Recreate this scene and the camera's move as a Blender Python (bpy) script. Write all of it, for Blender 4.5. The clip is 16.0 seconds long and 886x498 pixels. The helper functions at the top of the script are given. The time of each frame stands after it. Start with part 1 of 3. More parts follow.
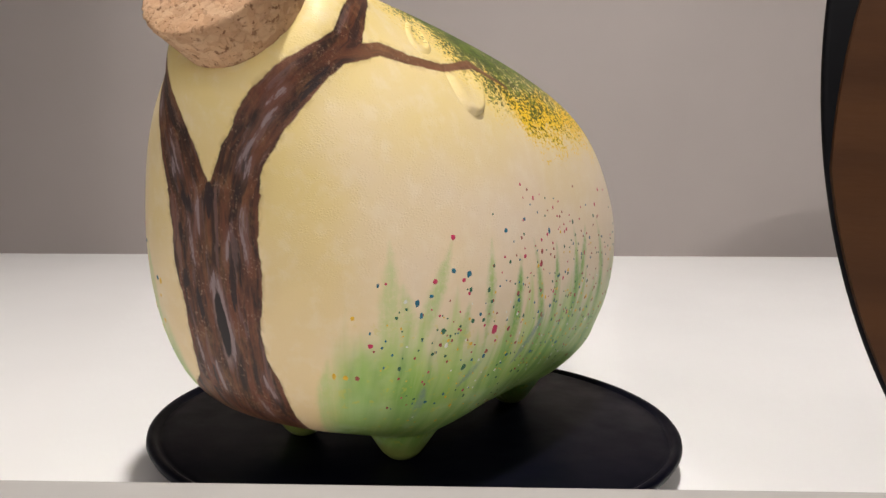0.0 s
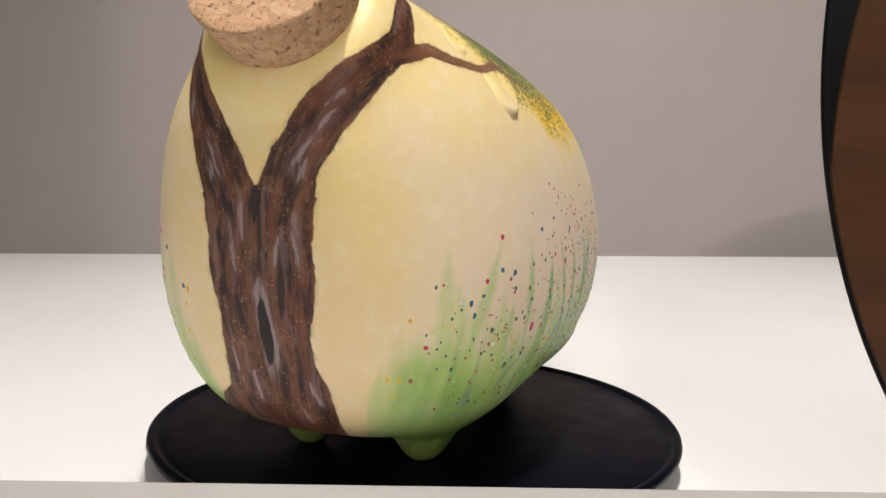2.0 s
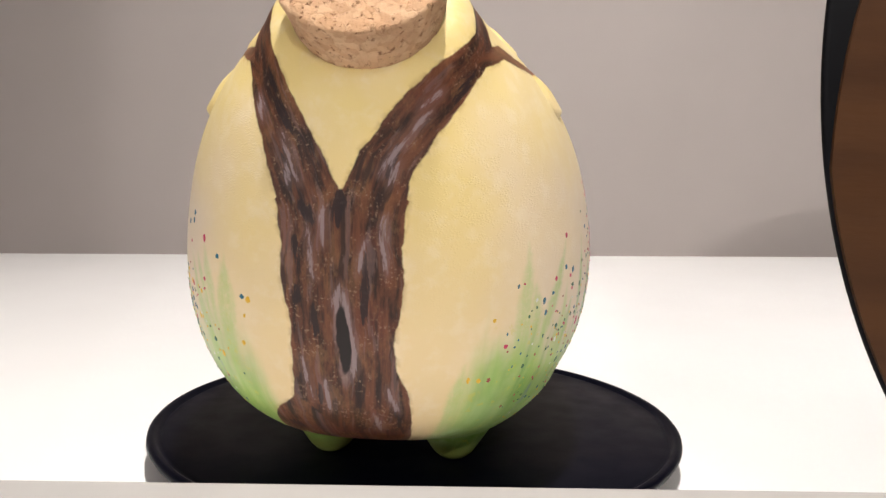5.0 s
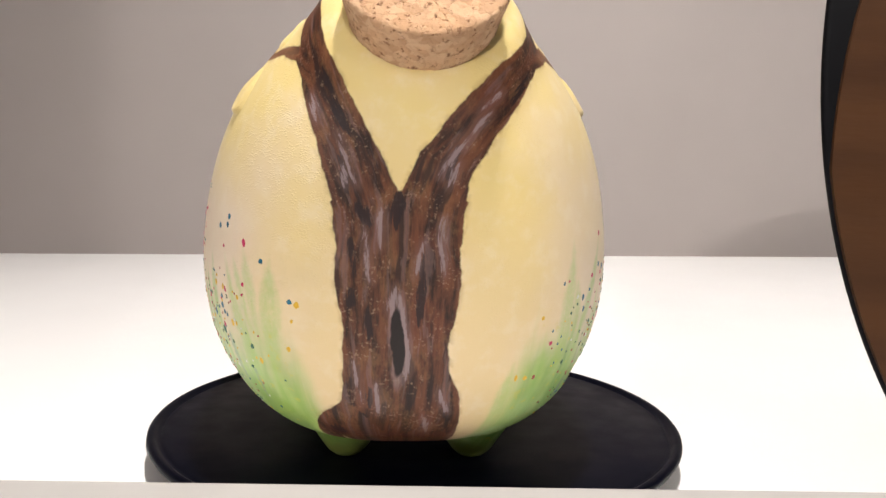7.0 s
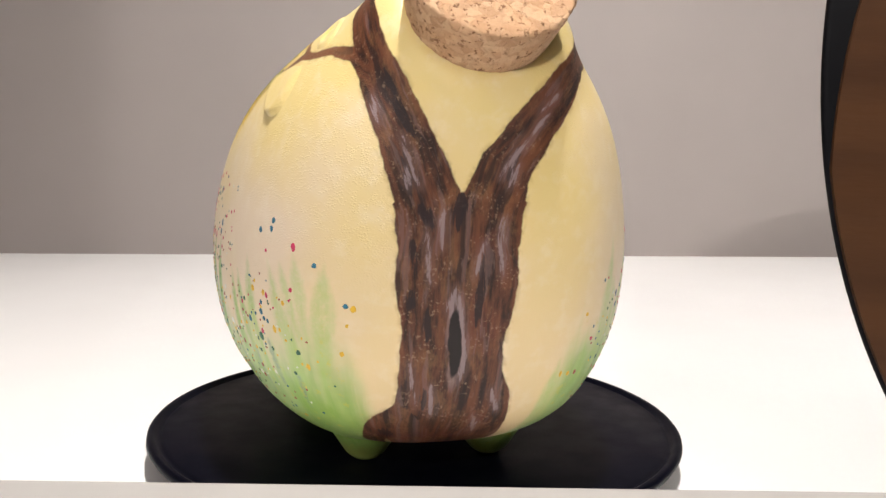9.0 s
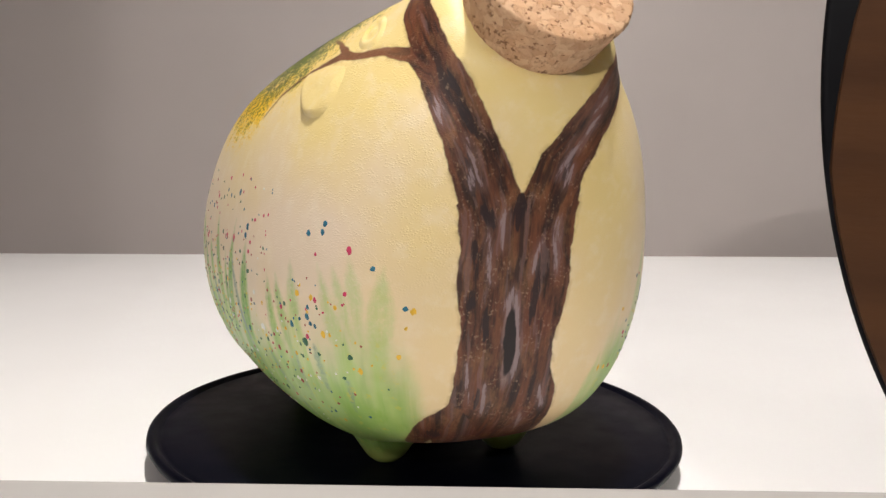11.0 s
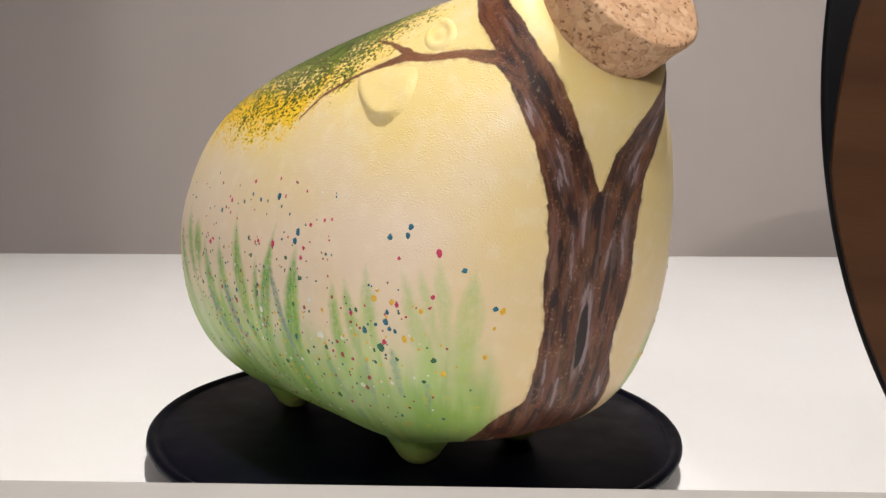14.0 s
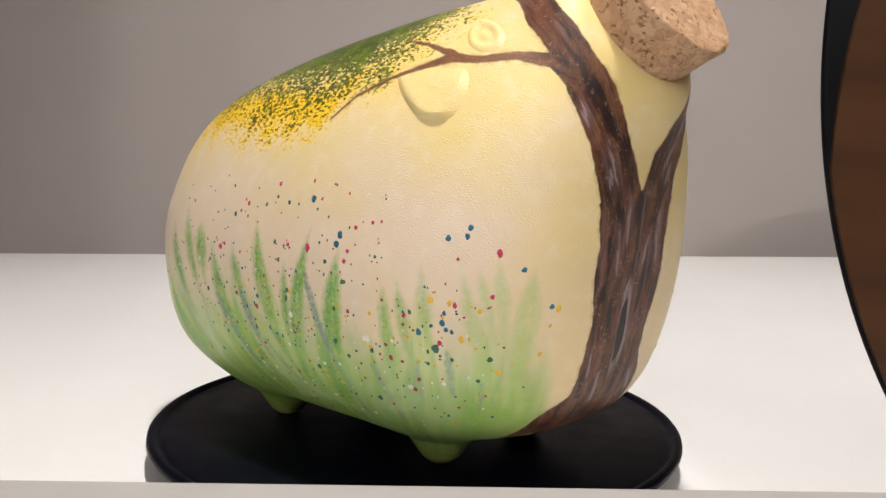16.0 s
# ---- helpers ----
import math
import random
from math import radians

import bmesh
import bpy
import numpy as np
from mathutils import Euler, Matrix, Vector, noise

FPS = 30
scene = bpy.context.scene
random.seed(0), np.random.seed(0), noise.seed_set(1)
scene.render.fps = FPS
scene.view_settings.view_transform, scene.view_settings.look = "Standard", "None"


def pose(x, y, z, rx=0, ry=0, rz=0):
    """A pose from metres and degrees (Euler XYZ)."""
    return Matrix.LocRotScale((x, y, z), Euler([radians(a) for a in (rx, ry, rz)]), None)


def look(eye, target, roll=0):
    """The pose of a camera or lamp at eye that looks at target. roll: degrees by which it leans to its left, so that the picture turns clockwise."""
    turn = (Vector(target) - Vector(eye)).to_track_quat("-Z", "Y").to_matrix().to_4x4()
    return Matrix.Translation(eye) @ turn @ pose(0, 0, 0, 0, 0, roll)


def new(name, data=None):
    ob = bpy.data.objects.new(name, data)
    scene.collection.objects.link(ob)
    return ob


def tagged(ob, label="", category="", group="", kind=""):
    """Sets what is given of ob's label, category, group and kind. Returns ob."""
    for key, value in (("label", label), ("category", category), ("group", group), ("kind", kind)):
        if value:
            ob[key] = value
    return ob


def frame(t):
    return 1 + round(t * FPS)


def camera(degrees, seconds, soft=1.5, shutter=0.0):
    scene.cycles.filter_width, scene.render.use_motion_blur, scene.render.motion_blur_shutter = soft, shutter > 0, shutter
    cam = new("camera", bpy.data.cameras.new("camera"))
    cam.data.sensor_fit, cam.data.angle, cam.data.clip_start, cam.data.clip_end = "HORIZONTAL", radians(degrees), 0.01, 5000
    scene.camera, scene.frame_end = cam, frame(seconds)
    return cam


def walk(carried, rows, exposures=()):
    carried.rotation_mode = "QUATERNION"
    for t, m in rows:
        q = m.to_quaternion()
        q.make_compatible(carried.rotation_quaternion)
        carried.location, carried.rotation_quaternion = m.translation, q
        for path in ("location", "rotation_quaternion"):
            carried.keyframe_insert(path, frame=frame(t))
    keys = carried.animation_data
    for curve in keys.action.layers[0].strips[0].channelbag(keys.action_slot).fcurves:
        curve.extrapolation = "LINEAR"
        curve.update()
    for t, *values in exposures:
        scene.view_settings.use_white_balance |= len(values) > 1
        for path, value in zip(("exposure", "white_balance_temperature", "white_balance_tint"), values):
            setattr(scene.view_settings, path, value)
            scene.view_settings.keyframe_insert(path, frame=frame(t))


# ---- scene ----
cam = camera(50.53, 16.0, soft=1.5)
EYE = Vector((0.0, -0.3518, 0.1172))
turn = Euler((radians(90 - 7.897), 0, radians(-1.413))).to_matrix().to_4x4()
CAM = Matrix.Translation(EYE) @ turn @ pose(0, 0, 0, 0, 0, 1.358)
walk(cam, [(0, CAM), (16, CAM)], [(0, -0.35), (3.5, -0.10), (5.2, 0.05), (7, 0.12), (9, 0.05), (10.5, -0.12), (12.5, -0.33), (13.5, -0.20), (14.5, -0.36), (16, -0.30)])

# ---- world and lamps ----
world = bpy.data.worlds.new("room_light")
world.use_nodes = True
scene.world = world
world.node_tree.nodes["Background"].inputs[0].default_value = (1.0, 0.94, 0.92, 1)
world.node_tree.nodes["Background"].inputs[1].default_value = 0.17


def area_lamp(name, eye, target, size, power, colour):
    data = bpy.data.lights.new(name, "AREA")
    data.shape, data.size, data.energy, data.color = "DISK", size, power, colour
    ob = new(name, data)
    ob.matrix_world = look(eye, target)
    return ob


def spot_lamp(name, eye, target, power, cone, colour, radius=0.03, blend=0.6):
    data = bpy.data.lights.new(name, "SPOT")
    data.energy, data.color, data.shadow_soft_size, data.spot_size, data.spot_blend = power, colour, radius, radians(cone), blend
    new(name, data).matrix_world = look(eye, target)


spot_lamp("ceiling_spot", (0.05, -0.22, 1.12), (0.15, 0.06, 0.0), 63.0, 84, (1.0, 0.940, 0.905), 0.035, 0.9)
area_lamp("side_spot", (-3.25, -4.42, 1.08), (0.0, 0.0, 0.08), 0.45, 54.0, (1.0, 0.935, 0.885))
# added fill that brightens the wall's right part; its cone leaves the left darker
spot_lamp("wall_fill", (0.90, 0.10, 1.00), (0.36, 0.56, 0.12), 10.0, 54, (1.0, 0.945, 0.925))
spot_lamp("desk_lamp", (-0.01, -0.97, 0.54), (0.44, 0.3, 0.03), 24.0, 52, (1.0, 0.935, 0.875), 0.003, 1.0)
# added overhead fill, stands in for ambient light inside the closed room
area_lamp("ambient_fill", (0.0, -1.80, 1.88), (0.0, -1.70, 0.0), 2.20, 16.0, (1.0, 0.93, 0.90))


# ---- node helpers ----
class Nodes:
    """Short calls for building a node material."""

    def __init__(self, name):
        self.mat = bpy.data.materials.new(name)
        self.mat.use_nodes = True
        self.tree = self.mat.node_tree
        self.bsdf = self.tree.nodes["Principled BSDF"]

    def put(self, socket, value):
        if isinstance(value, bpy.types.NodeSocket):
            self.tree.links.new(value, socket)
        elif value is not None:
            socket.default_value = value

    def math(self, op, a, b=0.0, c=0.0, clamp=False):
        n = self.tree.nodes.new("ShaderNodeMath")
        n.operation, n.use_clamp = op, clamp
        for s, v in zip(n.inputs, (a, b, c)):
            self.put(s, v)
        return n.outputs[0]

    def attr(self, name, out="Fac"):
        n = self.tree.nodes.new("ShaderNodeAttribute")
        n.attribute_name = name
        return n.outputs[out]

    def coords(self):
        return self.tree.nodes.new("ShaderNodeTexCoord").outputs["Object"]

    def split(self, v):
        n = self.tree.nodes.new("ShaderNodeSeparateXYZ")
        self.put(n.inputs[0], v)
        return n.outputs

    def join(self, x, y, z=0.0):
        n = self.tree.nodes.new("ShaderNodeCombineXYZ")
        for s, v in zip(n.inputs, (x, y, z)):
            self.put(s, v)
        return n.outputs[0]

    def scale(self, v, by):
        n = self.tree.nodes.new("ShaderNodeVectorMath")
        n.operation = "MULTIPLY"
        self.put(n.inputs[0], v)
        self.put(n.inputs[1], by)
        return n.outputs[0]

    def noise(self, v, scale, detail=3.0, rough=0.55, out=0):
        n = self.tree.nodes.new("ShaderNodeTexNoise")
        self.put(n.inputs["Vector"], v)
        n.inputs["Scale"].default_value = scale
        n.inputs["Detail"].default_value = detail
        n.inputs["Roughness"].default_value = rough
        return n.outputs[out]

    def voronoi(self, v, scale, feature="F1", out="Distance"):
        n = self.tree.nodes.new("ShaderNodeTexVoronoi")
        n.feature = feature
        self.put(n.inputs["Vector"], v)
        n.inputs["Scale"].default_value = scale
        return n.outputs[out]

    def white(self, w):
        n = self.tree.nodes.new("ShaderNodeTexWhiteNoise")
        n.noise_dimensions = "1D"
        self.put(n.inputs["W"], w)
        return n.outputs["Value"]

    def step(self, v, lo, hi, a=0.0, b=1.0):
        n = self.tree.nodes.new("ShaderNodeMapRange")
        n.interpolation_type = "SMOOTHSTEP"
        for s, x in zip(n.inputs, (v, lo, hi, a, b)):
            self.put(s, x)
        return n.outputs[0]

    def mix(self, f, a, b):
        n = self.tree.nodes.new("ShaderNodeMix")
        n.data_type = "RGBA"
        self.put(n.inputs[0], f)
        for s, v in ((n.inputs[6], a), (n.inputs[7], b)):
            self.put(s, (*v, 1) if isinstance(v, tuple) else v)
        return n.outputs[2]

    def bump(self, height, strength, distance):
        n = self.tree.nodes.new("ShaderNodeBump")
        n.inputs["Strength"].default_value = strength
        n.inputs["Distance"].default_value = distance
        self.put(n.inputs["Height"], height)
        self.put(self.bsdf.inputs["Normal"], n.outputs[0])

    def finish(self, colour, rough, metal=0.0, spec=0.5):
        b = self.bsdf.inputs
        self.put(b["Base Color"], (*colour, 1) if isinstance(colour, tuple) else colour)
        self.put(b["Roughness"], rough)
        b["Metallic"].default_value = metal
        b["Specular IOR Level"].default_value = spec
        return self.mat


def painted_ceramic():
    """Cream glaze with a hand-painted tree, leaves and grass; fields stored on the mesh say where each stands."""
    m = Nodes("painted_ceramic")
    u, v, side = m.split(m.attr("chart", "Vector"))
    pos = m.attr("chart", "Vector")
    trunk, leaf = m.attr("trunk"), m.attr("leaf")
    across, along, girth = m.split(m.attr("grain", "Vector"))
    obj = m.coords()
    far = m.math("ABSOLUTE", u)
    # ground coat
    big = m.noise(obj, 28, 4)
    fine = m.noise(obj, 160, 4)
    high = m.step(v, 0.075, 0.135)
    front = m.step(far, 0.062, 0.02)
    mint = m.mix(m.noise(obj, 90, 3), (0.40, 0.58, 0.24), (0.55, 0.68, 0.42))
    stroke = m.noise(m.join(m.math("MULTIPLY", u, 900), m.math("MULTIPLY", v, 90)), 1.0, 3)
    smear = m.math("MULTIPLY", m.math("SUBTRACT", m.noise(obj, 420, 3, 0.65), 0.5), 0.0024)
    yellow = m.math("ADD", m.math("MAXIMUM", high, front), m.math("MULTIPLY", m.math("SUBTRACT", big, 0.5), 1.6), clamp=True)
    base = m.mix(yellow, (0.75, 0.62, 0.465), m.mix(m.step(v, 0.045, 0.11), (0.76, 0.595, 0.335), (0.75, 0.595, 0.255)))
    base = m.mix(m.math("MULTIPLY", m.step(fine, 0.45, 0.75), 0.3), base, (0.82, 0.73, 0.58))
    # grass
    away = m.step(m.math("ADD", far, m.math("MULTIPLY", m.math("SUBTRACT", 0.05, v), 0.25)), 0.030, 0.044)
    wash = m.math("MULTIPLY", m.step(m.math("ADD", v, m.math("MULTIPLY", big, 0.06)), 0.098, 0.064), away)
    washed = m.mix(m.step(m.noise(obj, 60, 4), 0.3, 0.7), (0.16, 0.37, 0.045), (0.33, 0.51, 0.13))
    base = m.mix(m.math("MULTIPLY", wash, 0.8), base, washed)
    for freq, shift, low, reach, half, lean, colour, weight in (
            (105, 0.3, 0.050, 0.026, 0.66, 0.10, (0.42, 0.58, 0.15), 0.75),
            (135, 7.7, 0.042, 0.030, 0.50, -0.06, (0.25, 0.46, 0.06), 0.75),
            (90, 3.1, 0.036, 0.032, 0.38, 0.05, (0.14, 0.37, 0.04), 0.8),
            (115, 21.4, 0.030, 0.034, 0.42, -0.10, (0.11, 0.29, 0.05), 0.7)):
        w = m.math("ADD", u, m.math("MULTIPLY", v, lean))
        w = m.math("ADD", m.math("MULTIPLY", w, freq), shift + 50)
        w = m.math("ADD", w, m.math("MULTIPLY", m.noise(obj, 45, 2), 0.5))
        cell = m.math("FLOOR", w)
        rnd = m.white(cell)
        mid = m.math("ABSOLUTE", m.math("SUBTRACT", m.math("FRACT", w), m.math("MULTIPLY_ADD", m.white(m.math("ADD", cell, 0.37)), 0.3, 0.35)))
        top = m.math("MULTIPLY_ADD", rnd, reach, low)
        wide = m.math("MULTIPLY", m.step(m.math("SUBTRACT", top, v), 0.0, 0.03), half)
        blade = m.step(m.math("SUBTRACT", wide, mid), -0.10, 0.22)
        blade = m.math("MULTIPLY", blade, m.step(m.math("SUBTRACT", top, v), 0.0, 0.006))
        blade = m.math("MULTIPLY", m.math("MULTIPLY", blade, away), m.step(stroke, 0.25, 0.6, 0.40, 1.0))
        blade = m.math("MULTIPLY", blade, m.math("MULTIPLY", m.step(v, 0.020, 0.044, 0.5, 1.0), m.step(far, 0.035, 0.100, 0.5, 1.0)))
        base = m.mix(m.math("MULTIPLY", blade, weight), base, colour)
    # single strokes of grass: soft, dry-brushed, thinner in paint towards the tip
    green_tone = m.mix(m.step(far, 0.050, 0.105), (0.42, 0.56, 0.20), (0.13, 0.36, 0.040))
    green_tone = m.mix(m.math("MULTIPLY", m.step(m.noise(obj, 170, 3), 0.40, 0.7), 0.7), green_tone, (0.38, 0.52, 0.11))
    tuft = m.step(m.math("ADD", m.attr("blade"), smear), 0.0020, -0.0012)
    tuft = m.math("MULTIPLY", tuft, m.step(m.noise(obj, 700, 3, 0.7), 0.30, 0.55, 0.6, 1.0))
    base = m.mix(m.math("MULTIPLY", m.math("MULTIPLY", tuft, m.step(far, 0.045, 0.095, 0.6, 1.0)), m.step(stroke, 0.25, 0.6, 0.7, 1.0)), base, green_tone)
    slate = m.step(m.math("ADD", m.attr("shade_blade"), smear), 0.0011, -0.0005)
    slate = m.math("MULTIPLY", slate, m.step(m.noise(obj, 800, 3, 0.7), 0.35, 0.60, 0.45, 0.90))
    base = m.mix(slate, base, m.mix(m.noise(obj, 200, 2), (0.13, 0.24, 0.17), (0.23, 0.30, 0.28)))
    dab = m.math("MULTIPLY", m.step(m.noise(obj, 75, 4, 0.6), 0.50, 0.66), m.math("MULTIPLY", m.step(v, 0.062, 0.040), away))
    base = m.mix(m.math("MULTIPLY", dab, 0.6), base, m.mix(m.step(m.noise(obj, 40, 2), 0.4, 0.6), (0.26, 0.44, 0.07), mint))
    haze = m.math("MULTIPLY", m.step(m.noise(obj, 26, 3), 0.48, 0.66), m.math("MULTIPLY", m.step(v, 0.058, 0.044), m.math("MULTIPLY", m.step(v, 0.020, 0.032), away)))
    base = m.mix(m.math("MULTIPLY", haze, 0.40), base, mint)
    daub = m.math("MULTIPLY", m.step(m.noise(obj, 330, 3, 0.6), 0.60, 0.68), m.math("MULTIPLY", m.step(v, 0.066, 0.050), away))
    base = m.mix(m.math("MULTIPLY", daub, 0.5), base, (0.58, 0.52, 0.06))
    # olive undersides and tips of the feet
    tip = m.math("MULTIPLY", m.step(v, 0.0125, 0.0060), m.step(m.noise(obj, 120, 3), 0.25, 0.6, 0.35, 0.9))
    base = m.mix(tip, base, (0.25, 0.29, 0.07))
    # sponged leaves
    sponge = m.noise(m.scale(obj, (1, 1, 1.7)), 620, 2.5, 0.6)
    blot = m.noise(obj, 110, 3)
    clump = m.noise(obj, 60, 3)
    lift = m.math("ADD", leaf, m.math("MULTIPLY", m.math("SUBTRACT", blot, 0.5), 0.020))
    rear = m.step(far, 0.104, 0.122)
    dust = m.math("MULTIPLY", m.step(m.math("ADD", lift, m.math("MULTIPLY", sponge, 0.03)), 0.004, 0.020), m.step(clump, 0.40, 0.60, 0.1, 0.5))
    base = m.mix(dust, base, (0.82, 0.60, 0.10))
    gold = m.math("MULTIPLY", m.step(m.math("ADD", m.math("MULTIPLY", lift, 26), sponge), 0.40, 0.56), m.step(lift, 0.018, 0.009))
    base = m.mix(m.math("MULTIPLY", gold, m.step(rear, 0.0, 1.0, 0.22, 0.95)), base, m.mix(blot, (0.84, 0.45, 0.005), (0.80, 0.58, 0.02)))
    soft_green = m.step(m.math("ADD", m.math("MULTIPLY", m.math("SUBTRACT", lift, 0.015), 24), clump), 0.45, 0.85)
    base = m.mix(m.math("MULTIPLY", soft_green, 0.9), base, m.mix(m.step(blot, 0.35, 0.65), (0.085, 0.140, 0.012), (0.19, 0.26, 0.035)))
    worm = m.math("ADD", sponge, m.math("MULTIPLY", m.math("SUBTRACT", clump, 0.5), 0.30))
    green = m.step(m.math("ADD", m.math("MULTIPLY", lift, 10.0), worm), 0.580, 0.62)
    green = m.math("MULTIPLY", green, m.step(lift, -0.006, 0.002))
    base = m.mix(m.math("MULTIPLY", green, 0.9), base, m.mix(m.step(m.noise(obj, 240, 2), 0.40, 0.62), (0.032, 0.055, 0.008), (0.105, 0.150, 0.014)))
    dark = m.math("MULTIPLY", m.step(m.math("ADD", m.noise(obj, 800, 2, 0.6), m.math("MULTIPLY", clump, 0.3)), 0.74, 0.78), m.step(lift, -0.002, 0.008))
    base = m.mix(m.math("MULTIPLY", dark, 0.8), base, (0.022, 0.045, 0.012))
    # bark
    ragged = m.math("ADD", trunk, m.math("ADD", m.math("MULTIPLY", m.math("SUBTRACT", m.noise(obj, 58, 3, 0.5), 0.5), m.step(girth, 0.0, 0.010, 0.0006, 0.0054)), m.math("MULTIPLY", m.math("SUBTRACT", m.noise(obj, 420, 3, 0.6), 0.5), 0.0008)))
    across_w = m.math("ADD", across, m.math("MULTIPLY", m.math("SUBTRACT", m.noise(obj, 70, 2), 0.5), 0.0022))
    bark_v = m.join(m.math("MULTIPLY", across_w, 270), m.math("MULTIPLY", along, 42), 0.0)
    wave = m.noise(bark_v, 1.0, 5, 0.65)
    wide_v = m.noise(m.join(m.math("MULTIPLY", across_w, 260), m.math("MULTIPLY", along, 34), 3.0), 1.0, 3)
    bark = m.mix(m.step(wave, 0.36, 0.62), (0.019, 0.008, 0.006), (0.138, 0.047, 0.021))
    bark = m.mix(m.math("MULTIPLY", m.step(m.noise(m.scale(obj, (1, 1, 0.45)), 190, 5, 0.7), 0.47, 0.66), 0.5), bark, (0.235, 0.118, 0.050))
    bark = m.mix(m.math("MULTIPLY", m.step(m.noise(obj, 55, 3, 0.6), 0.50, 0.66), 0.5), bark, (0.150, 0.042, 0.022))
    bark = m.mix(m.math("MULTIPLY", m.step(wide_v, 0.44, 0.34), 0.8), bark, (0.022, 0.011, 0.010))
    brush = m.math("MULTIPLY", m.math("SUBTRACT", m.noise(m.join(m.math("MULTIPLY", across_w, 900), m.math("MULTIPLY", along, 110), 5.0), 1.0, 4, 0.7), 0.5), 0.0052)
    # dry-brushed flecks
    fleck = m.math("MULTIPLY", m.step(m.noise(obj, 900, 3, 0.7), 0.56, 0.64), m.step(m.noise(obj, 110, 3), 0.46, 0.60))
    bark = m.mix(m.math("MULTIPLY", fleck, 0.5), bark, (0.34, 0.23, 0.15))
    haze_v = m.noise(m.join(m.math("MULTIPLY", across_w, 300), m.math("MULTIPLY", along, 40), 9.0), 1.0, 4, 0.6)
    bark = m.mix(m.math("MULTIPLY", m.step(haze_v, 0.54, 0.62), 0.32), bark, (0.22, 0.15, 0.145))
    bark = m.mix(m.step(girth, 0.0042, 0.0014, 0.0, 0.45), bark, (0.26, 0.125, 0.058))
    # single strokes, dark and lavender grey
    bark = m.mix(m.math("MULTIPLY", m.step(m.math("ADD", m.attr("dark_stroke"), brush), 0.0003, -0.0003), 0.9), bark, (0.016, 0.009, 0.011))
    pale = m.math("ADD", m.attr("light_stroke"), brush)
    bark = m.mix(m.math("MULTIPLY", m.step(pale, 0.0022, 0.0), 0.22), bark, (0.21, 0.135, 0.125))
    bark = m.mix(m.math("MULTIPLY", m.step(pale, 0.0001, -0.0005), 0.75), bark, (0.30, 0.235, 0.245))
    hole = m.math("POWER", m.math("ADD", m.math("POWER", m.math("ABSOLUTE", m.math("DIVIDE", m.math("ADD", m.math("ADD", u, m.math("MULTIPLY", m.noise(obj, 120, 3), 0.0030)), 0.0030), 0.0018)), 2.0),
                                  m.math("POWER", m.math("ABSOLUTE", m.math("DIVIDE", m.math("SUBTRACT", v, 0.0550), 0.0098)), 2.0)), 0.5)
    bark = m.mix(m.math("MULTIPLY", m.step(hole, 1.7, 1.2), m.step(wave, 0.35, 0.6, 0.0, 0.6)), bark, (0.27, 0.20, 0.20))
    bark = m.mix(m.step(hole, 1.15, 0.95), bark, (0.012, 0.007, 0.007))
    halo = m.math("MULTIPLY", m.step(ragged, 0.0016, 0.0), m.step(m.noise(obj, 260, 2), 0.45, 0.6))
    base = m.mix(m.math("MULTIPLY", halo, 0.35), base, (0.36, 0.22, 0.08))
    on = m.step(ragged, 0.0003, -0.0003)
    base = m.mix(on, base, bark)
    # stippled glaze
    pits = m.math("MULTIPLY", m.step(m.voronoi(m.scale(obj, (1, 1, 1.5)), 1350), 0.60, 0.05), m.step(m.noise(obj, 300, 3), 0.36, 0.62))
    zone = m.math("MULTIPLY", m.math("MULTIPLY", m.step(v, 0.05, 0.09, 0.15, 1.0), m.step(v, 0.150, 0.128, 0.3, 1.0)), m.step(far, 0.010, 0.030, 0.12, 1.0))
    rise = m.math("ADD", m.math("MULTIPLY", pits, zone), m.math("MULTIPLY", m.math("MULTIPLY", wave, on), 0.8))
    m.bump(rise, 0.32, 0.00042)
    return m.finish(base, m.mix(on, (0.42, 0.42, 0.42), (0.5, 0.5, 0.5)), spec=0.4)


